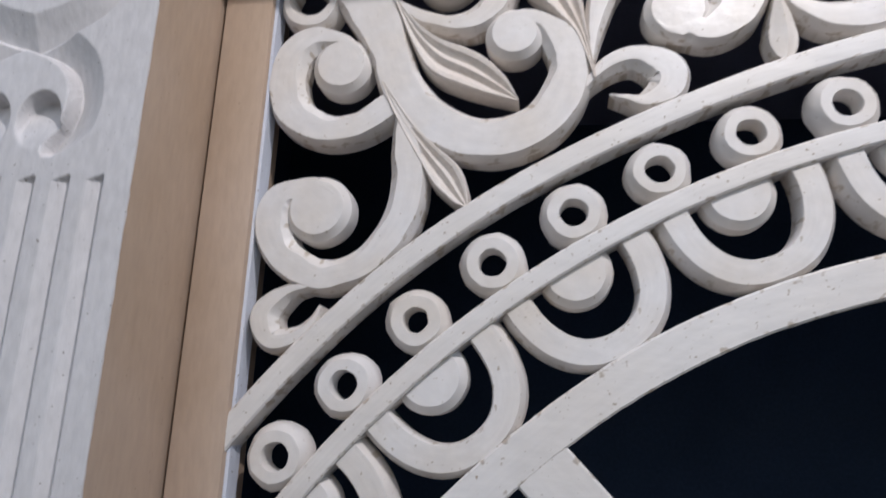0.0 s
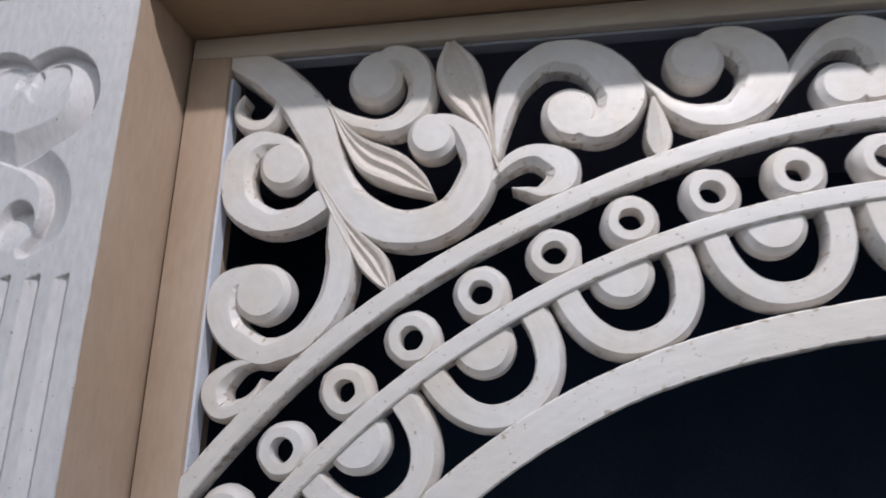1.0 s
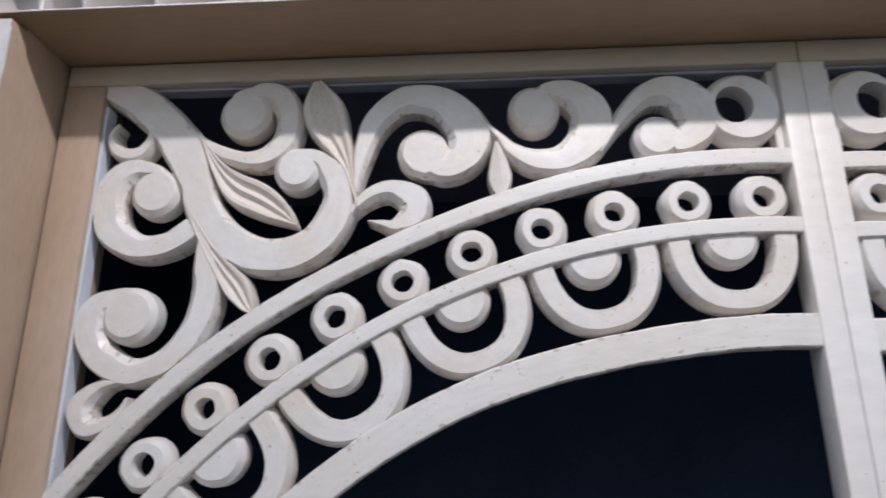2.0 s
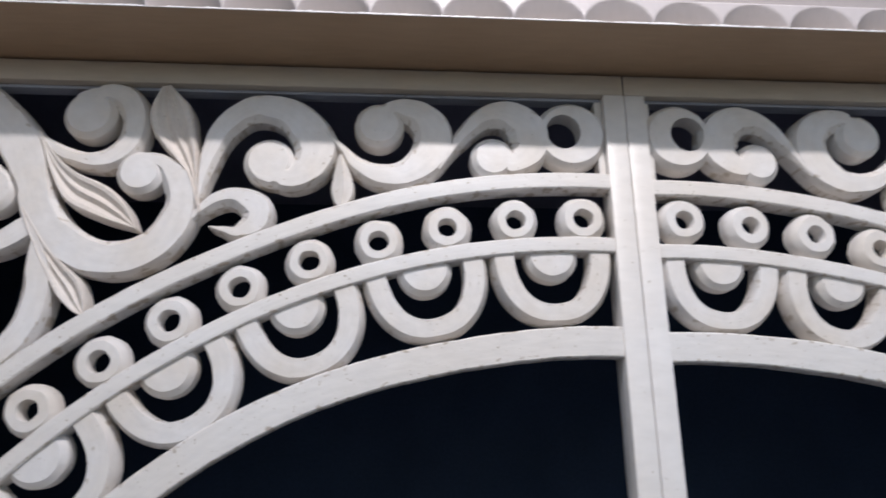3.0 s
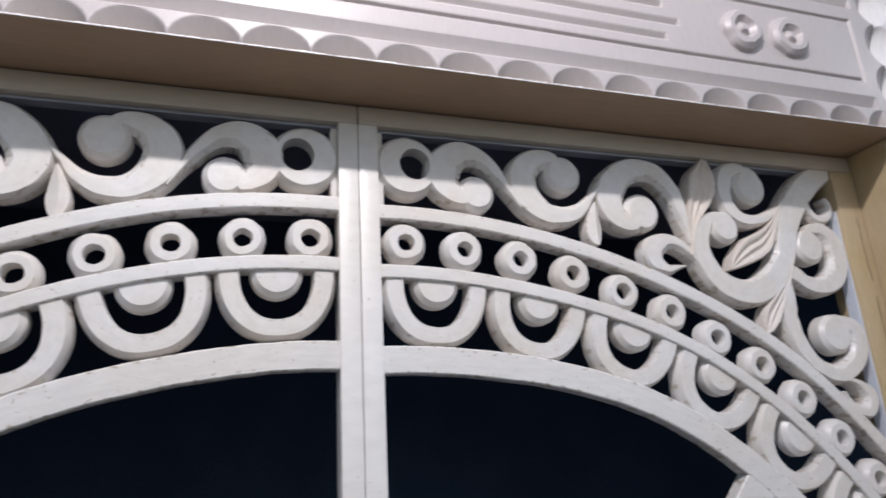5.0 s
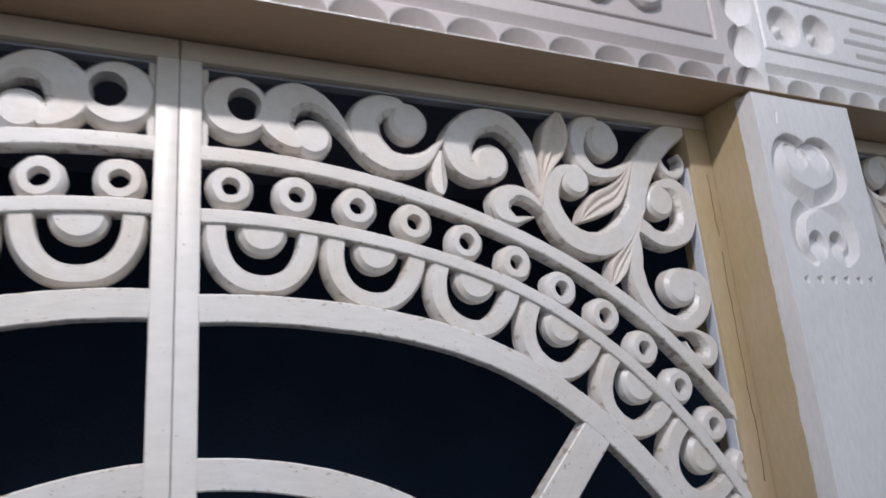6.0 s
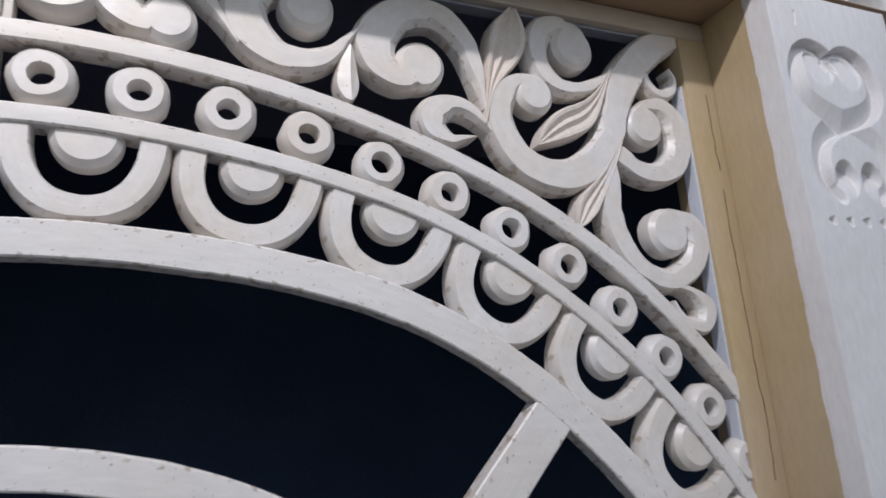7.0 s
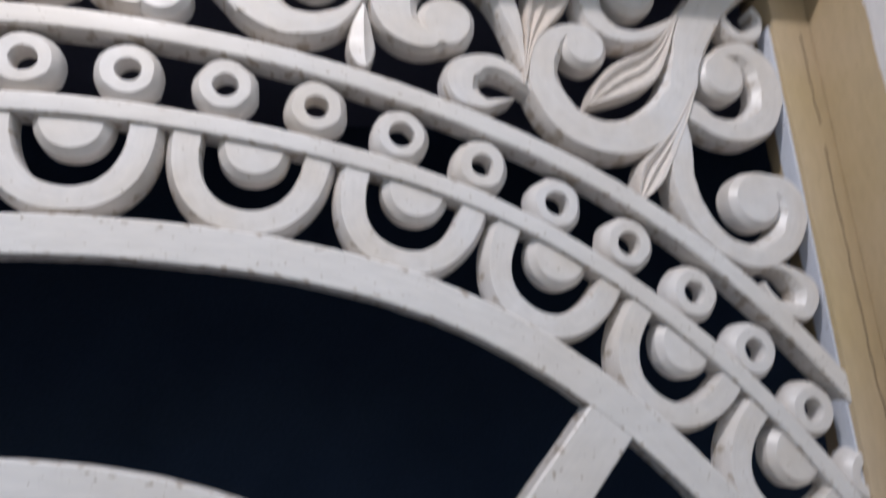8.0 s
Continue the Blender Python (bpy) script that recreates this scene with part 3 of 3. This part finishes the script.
def frieze_carving(X, Z):
    depth = np.zeros(X.shape)
    low = Z - HEAD
    high = 2.651 - Z
    for h in (low, high):
        # scallops: slanting scoops with sharp points between them
        cell = (X + 0.042 + 0.0931 / 2) / 0.0931
        u = (cell - np.floor(cell) - 0.5) * 2
        arch = 0.0365 * np.sqrt(np.clip(1 - (np.abs(u) / 0.985) ** 2.0, 0, 1))
        scoop = np.where(h < arch, 0.0006 + (arch - h) * 0.6, 0)
        depth = np.maximum(depth, scoop)
    stops = (np.abs(X) < 0.968) | ((X > 1.078) & (X < 1.9))
    for a, b, deep in ((2.3645, 2.387, 0.011), (2.587, 2.6095, 0.011)):
        depth = np.maximum(depth, np.where((Z > a) & (Z < b) & stops, deep * (b - Z) / (b - a) + 0.0004, 0))
    thin = (np.abs(X) < 0.953) | ((X > 1.088) & (X < 1.9))
    for a in (2.4215, 2.5525):
        depth = np.maximum(depth, np.where((np.abs(Z - a) < 0.0034) & thin, 0.006, 0))
    for a, far in ((2.4505, 0.515), (2.483, 0.545), (2.5155, 0.515)):
        inside = (np.abs(X) < far) | ((X > 1.372 - (far - 0.515)) & (X < 1.9))
        depth = np.maximum(depth, np.where((np.abs(Z - a) < 0.0062) & inside, 0.0085 * (a + 0.0062 - Z) / 0.0124, 0))
    # the ends of two boards meet over each pilaster, both scalloped along the upright joint
    for joint in (-1.028, 1.028):
        away = np.abs(X - joint)
        cell = (2.651 - Z) / 0.0937
        u = (cell - np.floor(cell) - 0.5) * 2
        arch = 0.043 * np.sqrt(np.clip(1 - np.abs(u) ** 2.0, 0, 1))
        depth = np.where(away < 0.05, np.where(away < arch, 0.0006 + (arch - away) * 0.62, 0), depth)
        # upright ends of the sunk panel lines
        for edge in (joint - 0.075, joint + 0.060):
            depth = np.maximum(depth, np.where((np.abs(X - edge) < 0.0034) & (Z > 2.4181) & (Z < 2.5559), 0.006, 0))
    # hollows of the medallions over the pilasters
    for mx in (1.158, 1.262):
        r = np.hypot(X - mx, Z - 2.484)
        depth = np.maximum(depth, np.where(r < 0.045, 0.026 * np.clip(1 - (r / 0.045) ** 2, 0, 1) ** 0.3 - 0.018 * np.clip(1.2 - r / 0.014, 0, 1), 0))
    return depth + 0.0009 * np.sin(Z * 17 + np.sin(X * 3)) * np.sin(X * 9)


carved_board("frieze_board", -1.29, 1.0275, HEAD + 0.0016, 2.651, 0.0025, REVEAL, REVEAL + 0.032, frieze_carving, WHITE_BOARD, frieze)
carved_board("frieze_board", 1.0285, 1.95, HEAD + 0.0016, 2.651, 0.0025, REVEAL, REVEAL + 0.032, frieze_carving, WHITE_BRIGHT, frieze, "carved board in white brightened for light")


def paint_lip(x0, x1):
    """Ragged white paint left standing along the lower edge of the frieze."""
    bm = bmesh.new()
    last = None
    for k in range(int((x1 - x0) / 0.004) + 1):
        x = x0 + 0.004 * k
        tall = 0.0030 * max(0.12, 0.75 + 0.7 * noise.noise(Vector((x * 26, 1.0, 0))) + 0.5 * noise.noise(Vector((x * 150, 2.0, 0))))
        row = [bm.verts.new(c) for c in ((x, REVEAL - 0.0012, HEAD + 0.0004), (x, REVEAL - 0.0008, HEAD + tall), (x, REVEAL + 0.0012, HEAD + 0.6 * tall), (x, REVEAL + 0.0012, HEAD + 0.0004))]
        if last:
            for a in range(4):
                b = (a + 1) % 4
                bm.faces.new((last[a], last[b], row[b], row[a]))
        last = row
    return part("paint_lip", bm, WHITE_BRIGHT, frieze, "ragged lip of white paint")


paint_lip(-1.01, 1.02)


def medallion(cx, cz):
    """A raised spiral knob: an uneven bead round a small nub."""
    rows = [(0.0015, -0.012), (0.006, -0.0115), (0.010, -0.006), (0.014, -0.0045), (0.022, -0.0125), (0.030, -0.0125), (0.037, -0.007), (0.0405, 0.002)]
    bm, loops = turned(cx, cz, [(r * 1.08, REVEAL + y * 1.2) for r, y in rows], wob=0.14, seed=cx)
    bm.faces.new(loops[0])
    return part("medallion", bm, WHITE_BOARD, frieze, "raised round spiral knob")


for mx in (0.678, 0.785, -0.678, -0.785):
    medallion(mx, 2.486)

# ---- structure: lintel, walls, room behind, ground ----
lintel = mesh_object("lintel", box(-1.29, 1.95, REVEAL + 0.0325, 0.06, HEAD + 0.0015, 2.651, bm=box(-1.29, 1.95, REVEAL + 0.0005, 0.06, HEAD, HEAD + 0.0013)), SOFFIT)
tagged(lintel, "lintel and soffit over the doors, beige darkened to brown for shade", "lintel", "", "structure")
upper = mesh_object("wall_upper", box(-1.6, 2.6, 0.02, 0.10, 2.652, 4.0), BROWN)
tagged(upper, "dark brown boarded wall above the frieze", "wall", "", "structure")
tagged(mesh_object("wall_side", box(-3.5, -1.291, -0.10, 0.06, 0.0, 2.651), WHITE_BOARD), "plain white wall beside the doors", "wall", "", "structure")
tagged(mesh_object("wall_far", box(3.34, 4.6, -0.10, 0.06, 0.0, 2.651), WHITE_BOARD), "plain white wall beyond the next bay", "wall", "", "structure")
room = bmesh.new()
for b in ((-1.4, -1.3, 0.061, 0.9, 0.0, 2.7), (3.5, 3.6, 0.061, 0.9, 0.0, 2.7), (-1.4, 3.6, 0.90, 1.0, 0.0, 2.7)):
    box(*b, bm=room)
tagged(mesh_object("wall_room", room, DARK), "added walls behind the doors, navy for the darkness of an unlit room", "wall", "", "structure")
tagged(mesh_object("ceiling", box(-1.3, 3.5, 0.061, 0.9, 2.45, 2.53), CEILING), "added low ceiling, dark blue for the unlit upper gaps", "ceiling", "", "structure")
tagged(mesh_object("floor", box(-1.4, 3.6, 0.061, 1.0, -0.05, 0.002), BOUNCE_FLOOR), "unseen pale floor, added to bounce light into the room", "floor", "", "structure")
tagged(mesh_object("ground", box(-80, 80, -80, 80, -0.2, 0.0), CONCRETE), "pale paved ground before the doors", "ground", "", "structure")
